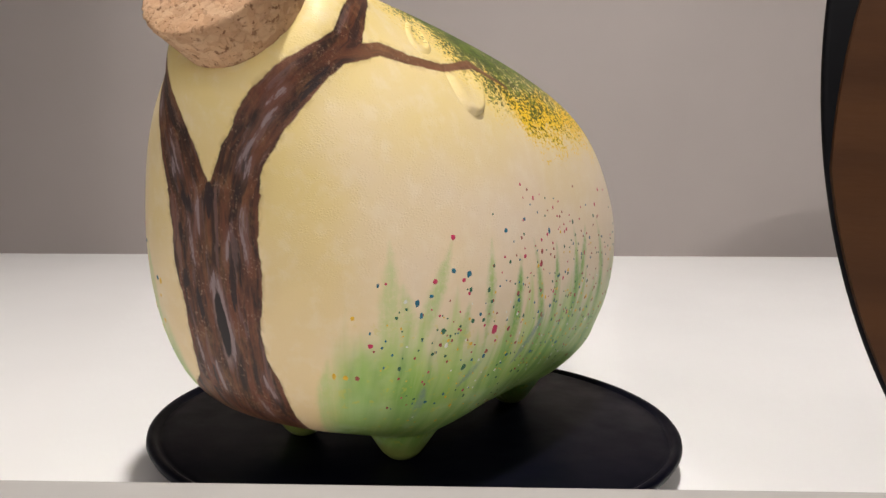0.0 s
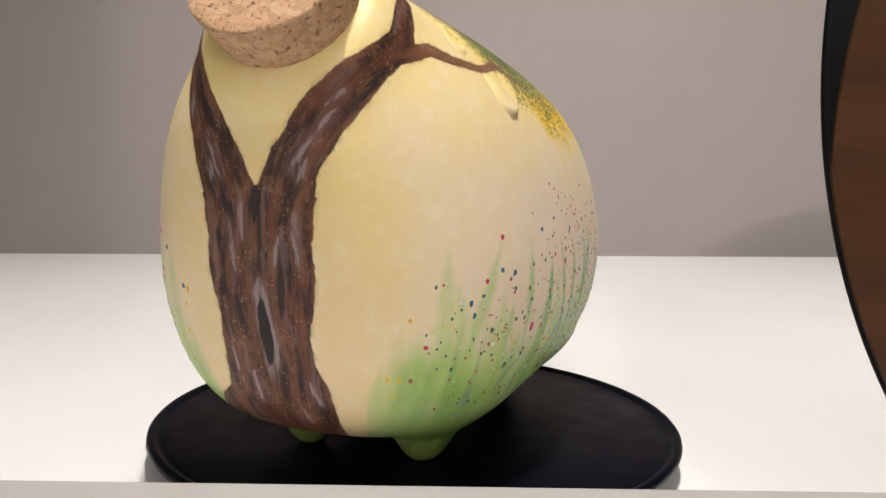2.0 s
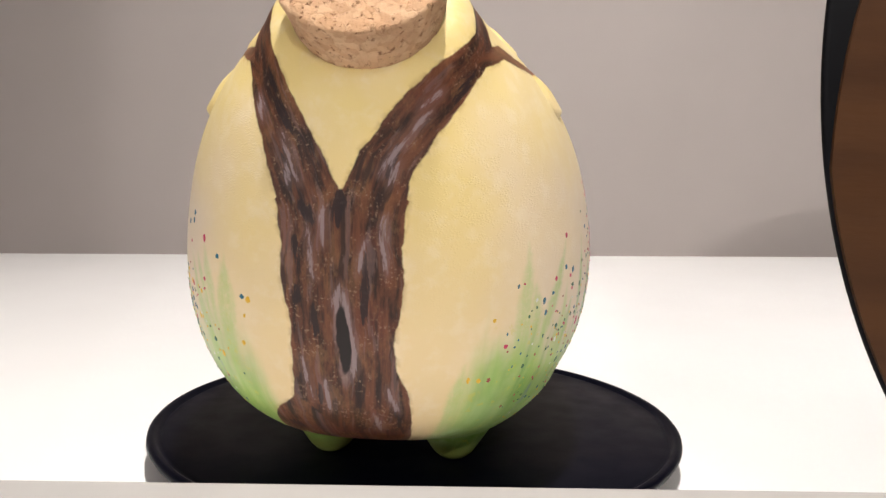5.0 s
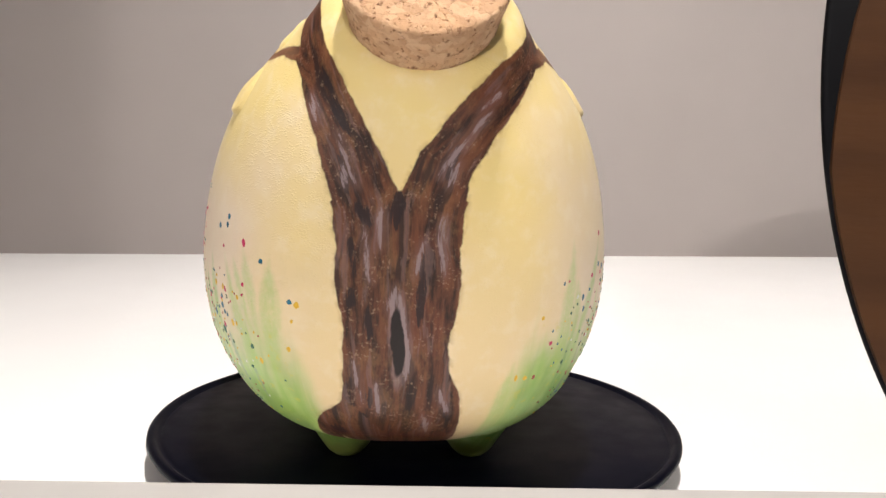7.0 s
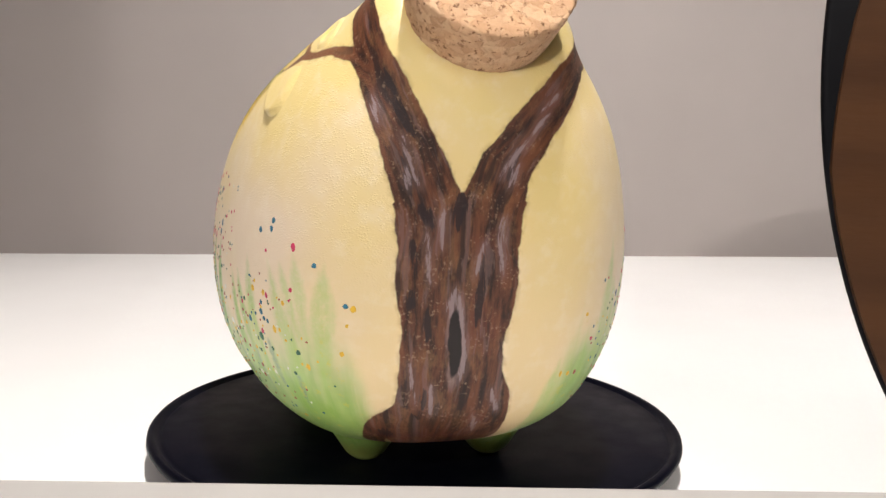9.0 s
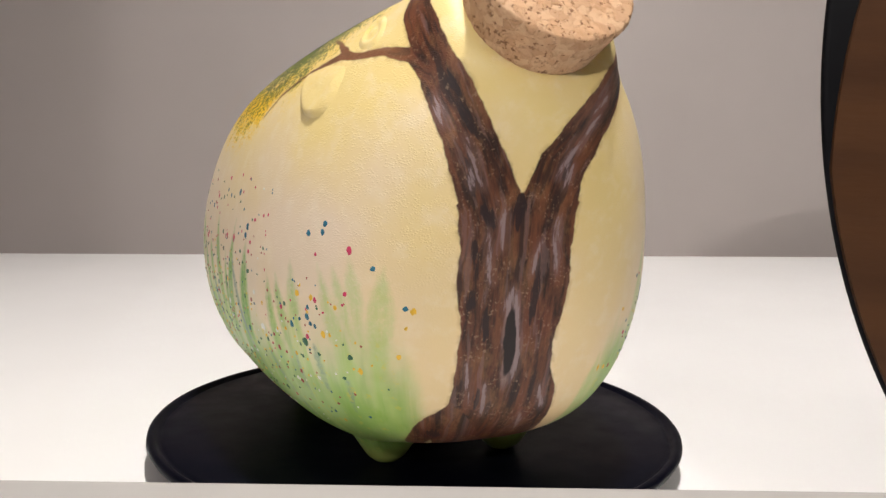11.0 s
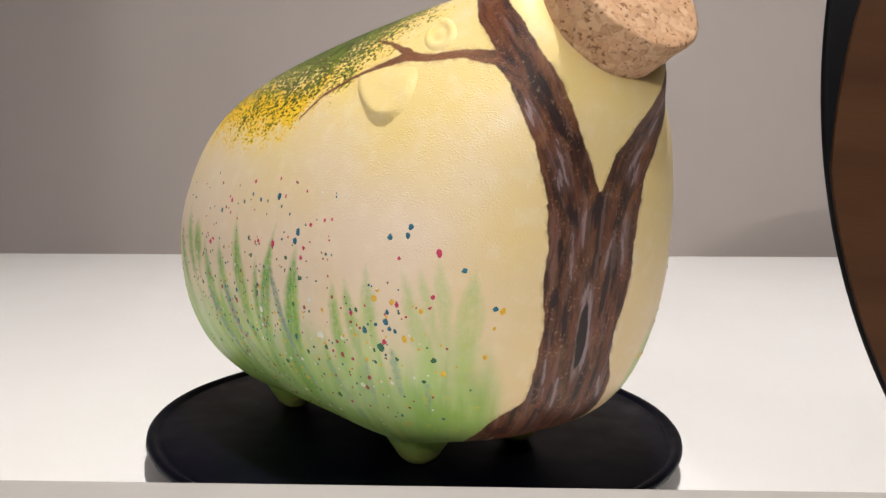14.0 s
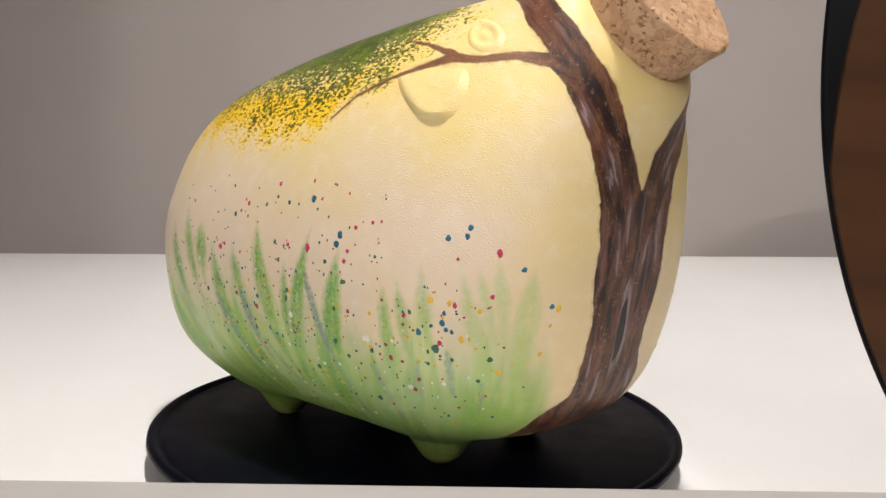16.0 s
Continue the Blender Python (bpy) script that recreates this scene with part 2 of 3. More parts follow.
def cork_material():
    m = Nodes("agglomerated_cork")
    obj = m.coords()
    warped = m.noise(obj, 300, 2, out=1)
    v = m.tree.nodes.new("ShaderNodeVectorMath")
    v.operation = "MULTIPLY_ADD"
    m.put(v.inputs[0], warped)
    v.inputs[1].default_value = (0.0016, 0.0016, 0.0016)
    m.put(v.inputs[2], obj)
    cells = m.voronoi(v.outputs[0], 380, out="Color")
    edge = m.voronoi(v.outputs[0], 380, "DISTANCE_TO_EDGE")
    r, g, _ = m.split(cells)
    grain = m.noise(obj, 750, 4, 0.65)
    col = m.mix(m.math("MULTIPLY_ADD", r, 0.55, m.math("MULTIPLY", grain, 0.45)), (0.39, 0.220, 0.115), (0.66, 0.45, 0.285))
    col = m.mix(m.math("MULTIPLY", m.step(m.noise(obj, 190, 3), 0.42, 0.68), 0.45), col, (0.60, 0.36, 0.20))
    gap = m.math("MULTIPLY", m.step(edge, 0.16, 0.0), m.step(m.noise(obj, 300, 2), 0.42, 0.62))
    col = m.mix(m.math("MULTIPLY", gap, 0.14), col, (0.36, 0.185, 0.085))
    speck = m.math("MULTIPLY", m.step(m.noise(v.outputs[0], 620, 3, 0.6), 0.575, 0.63), m.step(m.noise(obj, 200, 2), 0.40, 0.56))
    col = m.mix(m.math("MULTIPLY", speck, 0.75), col, (0.15, 0.06, 0.025))
    m.bump(m.math("SUBTRACT", m.math("MULTIPLY_ADD", r, 0.35, m.math("MULTIPLY", grain, 0.5)), m.math("MULTIPLY_ADD", gap, 0.3, speck)), 0.85, 0.0010)
    return m.finish(col, 0.85, spec=0.2)


def plain(name, a, b, rough, scale=40.0, bump=0.0, spec=0.5, stretch=(1, 1, 1)):
    m = Nodes(name)
    obj = m.scale(m.coords(), stretch)
    n = m.noise(obj, scale, 5)
    if bump:
        m.bump(m.noise(obj, scale * 8, 3), 0.4, bump)
    return m.finish(m.mix(m.step(n, 0.3, 0.7), a, b), m.step(m.noise(obj, scale * 3, 3), 0.2, 0.8, rough - 0.06, rough + 0.06), spec=spec)


CERAMIC = painted_ceramic()
CORK = cork_material()
BLACK = plain("black_plastic", (0.0022, 0.0024, 0.0058), (0.0028, 0.0030, 0.0068), 0.38, 25, 0.00001, 0.045)
TABLE = plain("white_tabletop", (0.83, 0.82, 0.805), (0.86, 0.85, 0.835), 0.5, 6)
WALL = plain("grey_wall_paint", (0.385, 0.347, 0.328), (0.415, 0.375, 0.355), 0.85, 3, 0.0004, 0.2)
WOOD = plain("brown_stained_wood", (0.046, 0.0185, 0.0075), (0.068, 0.028, 0.0105), 0.5, 14, 0.0002, 0.2, stretch=(1, 1, 7))
LACQUER = plain("black_lacquer", (0.004, 0.004, 0.005), (0.006, 0.006, 0.008), 0.45, 30, 0.0, 0.07)
PAPER = plain("white_card", (0.36, 0.345, 0.325), (0.41, 0.395, 0.37), 0.8, 25)


def part(name, bm, material, parent=None, label=""):
    me = bpy.data.meshes.new(name)
    bm.to_mesh(me)
    bm.free()
    me.materials.append(material)
    for f in me.polygons:
        f.use_smooth = True
    ob = new(name, me)
    ob.parent = parent
    return tagged(ob, label)


def lathe(profile, seg=128):
    """A closed turned shape about z from (radius, height) pairs, from the axis to the axis."""
    bm = bmesh.new()
    rings = []
    for r, z in profile:
        if r < 1e-6:
            rings.append([bm.verts.new((0, 0, z))])
        else:
            rings.append([bm.verts.new((r * math.cos(2 * math.pi * k / seg), r * math.sin(2 * math.pi * k / seg), z)) for k in range(seg)])
    for a, b in zip(rings, rings[1:]):
        for k in range(seg):
            j = (k + 1) % seg
            q = [a[k % len(a)], a[j % len(a)], b[j % len(b)], b[k % len(b)]]
            q = list(dict.fromkeys(q))
            if len(q) > 2:
                bm.faces.new(q)
    bmesh.ops.recalc_face_normals(bm, faces=bm.faces)
    return bm


def slab(x0, y0, z0, x1, y1, z1, bevel=0.0):
    bm = bmesh.new()
    bmesh.ops.create_cube(bm, size=1)
    bmesh.ops.transform(bm, matrix=Matrix.Translation(((x0 + x1) / 2, (y0 + y1) / 2, (z0 + z1) / 2)) @ Matrix.Diagonal((x1 - x0, y1 - y0, z1 - z0, 1)), verts=bm.verts)
    if bevel:
        bmesh.ops.bevel(bm, geom=bm.edges[:], offset=bevel, segments=3, affect="EDGES", profile=0.5)
    return bm


# ---- setting ----
TABLE_Z = -0.010
WALL_TURN = 6.2
room = Matrix.Translation((0.0217, 0.5215, 0)) @ pose(0, 0, 0, 0, 0, WALL_TURN)
table = part("table_top", slab(-1.4, -0.95, TABLE_Z - 0.03, 1.4, 0.005, TABLE_Z, 0.002), TABLE)
table.matrix_world = room
tagged(table, "plain white table surface pushed against a grey wall", "table", kind="structure")
wall = part("wall_back", slab(-5.2, 0.0, -0.80, 4.6, 0.1, 2.0), WALL)
wall.matrix_world = room
tagged(wall, "matt grey painted wall behind the table", "wall", kind="structure")

ROOM = plain("off_white_wall_paint", (0.62, 0.59, 0.56), (0.66, 0.63, 0.60), 0.85, 3)
FLOOR = plain("grey_floor", (0.22, 0.21, 0.20), (0.28, 0.27, 0.26), 0.6, 5)
for name, size, mat, label, kind_word in (
        ("floor", (-5.2, -6.2, -0.90, 4.6, 1.4, -0.80), FLOOR, "plain grey floor under the table", "floor"),
        ("ceiling", (-5.2, -6.2, 2.00, 4.6, 1.4, 2.10), ROOM, "plain off-white ceiling over the table", "ceiling"),
        ("wall_front", (-5.2, -6.3, -0.80, 4.6, -6.2, 2.00), ROOM, "plain off-white wall facing the table", "wall"),
        ("wall_west", (-5.3, -6.2, -0.80, -5.2, 1.4, 2.00), ROOM, "plain off-white side wall of the room", "wall"),
        ("wall_east", (4.6, -6.2, -0.80, 4.7, 1.4, 2.00), ROOM, "plain off-white side wall of the room", "wall")):
    tagged(part(name, slab(*size), mat), label, kind_word, kind="structure")
# added panel out of view: keeps side_spot off the wall's left end
shade_panel = part("shade_panel", slab(-0.56, 0.19, TABLE_Z, -0.456, 0.455, 1.9), WALL)
tagged(shade_panel, "matt grey unseen panel that shades the left end of the wall", "wall", kind="structure")


def round_board():
    """A thick round wooden board on edge; a black lacquered crescent covers one side of its face."""
    cx, cz, r, y0, thick = 0.2203, 0.1343, 0.1443, -0.1720, 0.016
    board = tagged(new("round_wooden_board"), "round brown wooden board with a black lacquered edge, standing upright", "wooden board")
    board.location = (cx, y0, cz)
    bm = lathe([(0, 0.0006), (r - 0.0012, 0.0006), (r - 0.0003, 0.0010), (r, 0.0016), (r - 0.004, 0.0040), (r - 0.010, 0.0070), (r - 0.024, thick), (0, thick)], 220)
    bmesh.ops.rotate(bm, verts=bm.verts, matrix=Matrix.Rotation(radians(-90), 3, "X"))
    part("board", bm, LACQUER, board, "black lacquered board")
    # face veneer: inside both the board's circle and a smaller one set lower
    bx, bz, br = 0.2139 - cx, 0.1120 - cz, 0.1350
    bm = bmesh.new()
    rim = []
    for k in range(360):
        a = 2 * math.pi * k / 360
        x, z = (r - 0.0007) * math.cos(a), (r - 0.0007) * math.sin(a)
        d = Vector((x - bx, z - bz))
        if d.length > br:
            d *= br / d.length
            x, z = bx + d.x, bz + d.y
        rim.append((x, z))
    front = [bm.verts.new((x, -0.0004, z)) for x, z in rim]
    back = [bm.verts.new((x, 0.0008, z)) for x, z in rim]
    bm.faces.new(front)
    for k in range(360):
        bm.faces.new((front[k], back[k], back[(k + 1) % 360], front[(k + 1) % 360]))
    bmesh.ops.recalc_face_normals(bm, faces=bm.faces)
    ob = part("veneer", bm, WOOD, board, "brown stained wood face")
    for f in ob.data.polygons:
        f.use_smooth = False


def card_box():
    """The low white box in front of the turntable."""
    box = tagged(new("card_box"), "low white cardboard box with a lid, standing on the table", "box")
    part("tray", slab(-0.158, -0.418, TABLE_Z, 0.0505, -0.2615, 0.060, 0.001), PAPER, box)
    part("lid", slab(-0.16, -0.42, 0.045, 0.052, -0.2600, 0.0811, 0.0035), PAPER, box, "soft-edged white card lid")


round_board()
card_box()

# ---- turntable ----
turntable = tagged(new("turntable"), "round black plastic turntable on the white table", "turntable")
R = 0.1002
PLATE_Z = 0.0020                # level of the plate's floor
plate = part("plate", lathe([(0, -0.0056), (R - 0.016, -0.0056), (R - 0.0075, -0.0046), (R - 0.0032, -0.0030), (R - 0.0009, -0.0012), (R, 0.0004), (R - 0.0002, 0.0016), (R - 0.0009, 0.0024), (R - 0.0019, 0.0027),
                             (R - 0.0030, 0.0022), (R - 0.0037, 0.0014), (R - 0.0044, 0.0011), (R - 0.0052, 0.0014), (R - 0.0064, PLATE_Z), (R * 0.5, PLATE_Z), (0, PLATE_Z)], 220), BLACK, turntable, "satin black round plate with a raised rim")
part("base", lathe([(0, TABLE_Z), (0.062, TABLE_Z), (0.064, TABLE_Z + 0.001), (0.064, -0.0058), (0, -0.0058)], 96), BLACK, turntable)

# ---- piggy bank ----
YC = -0.03                      # chart axis
HUG = 0.07                      # metres of chart per radian
SNOUT = Vector((0.0012, -0.0917, 0.1451))
NOSE = Vector((0.0, -math.cos(radians(37.7)), math.sin(radians(37.7))))
FOOT_Z, CROWN_Z, POWER = 0.0106, 0.1596, 2.73
HALF = (0.0705, 0.0715, 0.0721, 0.0677, 0.0592, 0.0400, 0.0200)
FRONT = (-0.1419, -0.1222, -0.1039, -0.1009, -0.1085, -0.1179, -0.1329)
REAR = (0.1667, 0.1408, 0.1103, 0.0976, 0.0736, 0.0012, -0.0729)
FEET = ((-0.0193, -0.0378), (0.0237, -0.0393), (-0.0240, 0.0400), (0.0275, 0.0400))
TO_PIG = Matrix.Translation((-0.0068, 0, 0)) @ pose(0, 0, 0, 0, 0, 3.55)


def glide(c, s):
    c = np.array(c)
    c = np.concatenate([[2 * c[0] - c[1]], c, [2 * c[-1] - c[-2]]])
    x = s / np.pi * 6
    i = np.clip(x.astype(int), 0, 5)
    u = x - i
    a, b, d, e = c[i], c[i + 1], c[i + 2], c[i + 3]
    return 0.5 * (2 * b + (d - a) * u + (2 * a - 5 * b + 4 * d - e) * u * u + (3 * b - a - 3 * d + e) * u ** 3)


def hull(p):
    """Roughly the distance from the ceramic's surface, negative inside."""
    x, y, z = p[..., 0], p[..., 1], p[..., 2]
    k = -(z - (FOOT_Z + CROWN_Z) / 2) / ((CROWN_Z - FOOT_Z) / 2)
    s = np.arccos(np.clip(k, -0.9999, 0.9999))
    e = np.sin(s) ** 0.6
    w, f, b = glide(HALF, s) * e, glide(FRONT, s), glide(REAR, s)
    mid, ln = (f + b) / 2, (b - f) / 2 * e
    rr = ((np.abs(x) / w) ** POWER + (np.abs(y - mid) / ln) ** POWER) ** (1 / POWER)
    body = (rr - 1) * np.hypot(x, y - mid) * 0.8 + np.maximum(np.abs(k) - 0.9999, 0) * 0.3
    q = p - np.array(SNOUT)
    h = q @ np.array(NOSE)
    r = np.sqrt(np.maximum((q ** 2).sum(-1) - h * h, 1e-12))
    r = np.maximum(r - 0.0265 + np.clip(h, -0.06, 0) * 0.1, -0.045 - h)
    a, c = r + 0.006, h + 0.006
    nose = np.minimum(np.maximum(a, c), 0) + np.hypot(np.maximum(a, 0), np.maximum(c, 0)) - 0.006
    cut = h - 0.0004
    t = np.clip(0.5 - 0.5 * (cut - body) / 0.006, 0, 1)
    body = cut + (body - cut) * t + 0.006 * t * (1 - t)
    t = np.clip(0.5 + 0.5 * (nose - body) / 0.010, 0, 1)
    body = nose + (body - nose) * t - 0.010 * t * (1 - t)
    for fx, fy in FEET:
        rad = 0.0052 + np.clip(z - PLATE_Z, 0, 0.03) * 0.66
        side = (np.hypot(x - fx, y - fy) - rad) * 0.92 + 0.003
        end = np.maximum(PLATE_Z - z, z - 0.03) + 0.003
        foot = np.minimum(np.maximum(side, end), 0) + np.hypot(np.maximum(side, 0), np.maximum(end, 0)) - 0.003
        t = np.clip(0.5 + 0.5 * (foot - body) / 0.015, 0, 1)
        body = foot + (body - foot) * t - 0.015 * t * (1 - t)
    return body


def shoot(origin, ways, reach=0.2):
    """Distance along each way at which the surface is met."""
    lo, hi = np.full(ways.shape[:-1], 0.004), np.full(ways.shape[:-1], reach)
    for _ in range(34):
        m = (lo + hi) / 2
        out = hull(origin + ways * m[..., None]) > 0
        hi, lo = np.where(out, m, hi), np.where(out, lo, m)
    return (lo + hi) / 2


def on_body(phi, z):
    """Points on the surface at the chart angle phi and height z, with outward normals."""
    phi, z = np.asarray(phi, float), np.asarray(z, float)
    way = np.stack([np.sin(phi), -np.cos(phi), 0 * phi], -1)
    o = np.stack([0 * z, 0 * z + YC, z], -1)
    p = o + way * shoot(o, way)[..., None]
    e = 4e-4
    n = np.stack([hull(p + np.eye(3)[k] * e) - hull(p - np.eye(3)[k] * e) for k in range(3)], -1)
    return p, n / np.linalg.norm(n, axis=-1, keepdims=True)


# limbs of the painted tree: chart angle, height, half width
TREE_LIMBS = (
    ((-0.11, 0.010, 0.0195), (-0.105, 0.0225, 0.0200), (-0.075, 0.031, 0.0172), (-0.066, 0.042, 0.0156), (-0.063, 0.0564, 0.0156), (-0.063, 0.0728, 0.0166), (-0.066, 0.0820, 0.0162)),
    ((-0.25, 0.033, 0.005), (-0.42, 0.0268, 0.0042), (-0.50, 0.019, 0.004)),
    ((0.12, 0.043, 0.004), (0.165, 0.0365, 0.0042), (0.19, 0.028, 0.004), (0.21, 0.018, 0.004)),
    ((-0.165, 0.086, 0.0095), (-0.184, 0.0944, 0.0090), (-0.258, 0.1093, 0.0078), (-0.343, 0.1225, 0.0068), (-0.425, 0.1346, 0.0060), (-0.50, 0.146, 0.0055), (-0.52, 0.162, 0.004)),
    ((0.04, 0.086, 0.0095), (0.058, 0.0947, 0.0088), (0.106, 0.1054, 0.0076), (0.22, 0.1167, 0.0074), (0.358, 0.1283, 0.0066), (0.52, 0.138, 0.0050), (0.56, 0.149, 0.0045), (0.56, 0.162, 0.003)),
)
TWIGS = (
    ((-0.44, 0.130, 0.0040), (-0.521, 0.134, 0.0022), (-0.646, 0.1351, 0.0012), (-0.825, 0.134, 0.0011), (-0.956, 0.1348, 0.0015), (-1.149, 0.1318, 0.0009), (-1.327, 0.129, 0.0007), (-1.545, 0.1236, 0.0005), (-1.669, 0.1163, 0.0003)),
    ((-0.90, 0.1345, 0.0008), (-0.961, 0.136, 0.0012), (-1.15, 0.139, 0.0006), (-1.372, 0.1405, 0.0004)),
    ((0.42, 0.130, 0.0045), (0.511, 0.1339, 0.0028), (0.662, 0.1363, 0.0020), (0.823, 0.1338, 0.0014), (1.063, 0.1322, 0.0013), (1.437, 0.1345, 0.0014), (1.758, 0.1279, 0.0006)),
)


# single brush strokes: chart angle and height of both ends, half width in millimetres
LIGHT_STROKES = (
    (-0.289, 0.1122, -0.22, 0.0989, 0.7), (-0.407, 0.1232, -0.374, 0.1157, 0.7), (0.306, 0.1243, 0.227, 0.1197, 0.7), (0.269, 0.1194, 0.191, 0.1133, 0.7), (0.183, 0.113, 0.084, 0.102, 0.9),
    (0.154, 0.1054, 0.121, 0.0994, 0.9), (0.106, 0.0909, 0.098, 0.0801, 0.9), (0.1, 0.084, 0.117, 0.0745, 0.7), (0.031, 0.0839, 0.002, 0.0745, 0.7), (-0.13, 0.093, -0.136, 0.0822, 0.9),
    (-0.193, 0.0883, -0.172, 0.0727, 0.7), (-0.074, 0.0715, -0.091, 0.0631, 1.1), (-0.06, 0.0696, -0.028, 0.0556, 0.9), (-0.025, 0.0564, -0.026, 0.044, 1.1), (-0.158, 0.0425, -0.152, 0.0331, 1.1),
    (-0.25, 0.0493, -0.226, 0.0368, 0.7), (0.12, 0.0407, 0.173, 0.033, 0.9), (0.06, 0.0321, 0.088, 0.025, 1.1), (-0.276, 0.1048, -0.262, 0.0988, 0.7))
DARK_STROKES = (
    (-0.337, 0.1225, -0.247, 0.1123, 1.1), (-0.287, 0.1077, -0.255, 0.0973, 0.9), (-0.22, 0.0943, -0.172, 0.088, 1.6), (-0.066, 0.0976, -0.077, 0.0881, 1.6), (0.451, 0.1301, 0.355, 0.1215, 0.9),
    (0.157, 0.1114, 0.109, 0.1009, 1.1), (0.033, 0.0808, 0.024, 0.0598, 1.1), (-0.245, 0.0709, -0.256, 0.0652, 1.2), (-0.185, 0.0662, -0.181, 0.0563, 0.9), (-0.184, 0.0406, -0.189, 0.035, 1.1),
    (-0.414, 0.0261, -0.35, 0.0245, 1.8), (0.16, 0.033, 0.215, 0.0238, 0.9), (-0.246, 0.0843, -0.237, 0.0741, 0.7), (-0.365, 0.1299, -0.318, 0.1232, 0.9))
BLADES_NEAR = (
    (-2.318, 0.0805, -2.301, 0.0674, 1.4), (-2.51, 0.0784, -2.443, 0.0569, 1.1), (-2.421, 0.0846, -2.346, 0.0607, 0.9), (-2.242, 0.0749, -2.162, 0.0422, 1.6), (-2.121, 0.0753, -2.058, 0.0573, 1.1),
    (-1.982, 0.0847, -1.893, 0.0519, 2.1), (-1.774, 0.073, -1.787, 0.0513, 1.1), (-1.621, 0.0836, -1.755, 0.0442, 2.3), (-1.446, 0.0789, -1.501, 0.0491, 2.7), (-1.208, 0.0715, -1.183, 0.0468, 1.4),
    (-1.136, 0.0712, -1.1, 0.0547, 1.4), (-1.03, 0.0766, -1.001, 0.0554, 1.1), (-0.87, 0.0765, -0.774, 0.0495, 1.6), (-0.725, 0.0793, -0.694, 0.0616, 1.4), (-0.799, 0.0768, -0.737, 0.0599, 1.1),
    (-0.583, 0.077, -0.61, 0.0548, 2.7))
BLADES_FAR = (
    (0.699, 0.0828, 0.718, 0.0478, 2.3), (0.969, 0.0824, 0.846, 0.0543, 1.6), (0.752, 0.0715, 0.788, 0.0546, 1.8), (1.194, 0.0819, 1.203, 0.0568, 0.9), (1.41, 0.0763, 1.417, 0.0489, 1.6),
    (1.529, 0.08, 1.70, 0.0442, 1.1), (1.972, 0.0821, 2.044, 0.0406, 1.4), (2.235, 0.0821, 2.357, 0.0368, 1.1), (1.076, 0.064, 1.047, 0.0501, 1.2), (1.763, 0.0784, 1.781, 0.0524, 0.9),
    (2.099, 0.0812, 2.037, 0.0572, 0.9), (0.455, 0.0477, 0.42, 0.0301, 1.8))
SHADE_BLADES = (
    (-1.643, 0.0707, -1.507, 0.0414, 1.2), (-1.50, 0.0414, -1.46, 0.0219, 1.0), (-2.074, 0.0605, -2.00, 0.0379, 1.2), (-1.291, 0.0448, -1.191, 0.0245, 1.2), (-2.225, 0.0568, -2.13, 0.0305, 0.9),
    (-1.987, 0.0449, -1.87, 0.0272, 0.9), (-0.921, 0.0516, -0.893, 0.0377, 0.9), (-0.768, 0.0422, -0.768, 0.0316, 0.7), (-1.054, 0.048, -1.049, 0.0322, 0.7), (0.904, 0.0369, 0.892, 0.0249, 1.4),
    (1.677, 0.0536, 1.516, 0.0398, 1.4), (1.216, 0.0435, 1.116, 0.0362, 0.9))


def strokes(u, z, marks, fan):
    """Distance from the outline of the nearest stroke; with fan a stroke widens from its tip, otherwise it tapers to both ends."""
    best = np.full(len(u), 0.02)
    for a0, b0, a1, b1, wide in marks:
        a0, a1, wide = a0 * HUG, a1 * HUG, wide / 1000
        dx, dz = a1 - a0, b1 - b0
        h = np.clip(((u - a0) * dx + (z - b0) * dz) / (dx * dx + dz * dz), 0, 1.6 if fan else 1)
        if fan:
            girth = wide * (0.10 + 1.15 * np.sin(np.minimum(h, 1) * 1.9)) - 0.0024 * np.clip(h - 0.7, 0, 0.9) - 0.0012 * np.clip(1 - h / 0.35, 0, 1)
        else:
            girth = wide * (0.25 + 0.75 * np.abs(np.sin(h * np.pi)) ** 0.6)
        best = np.minimum(best, np.hypot(u - a0 - h * dx, z - b0 - h * dz) - girth)
    return best


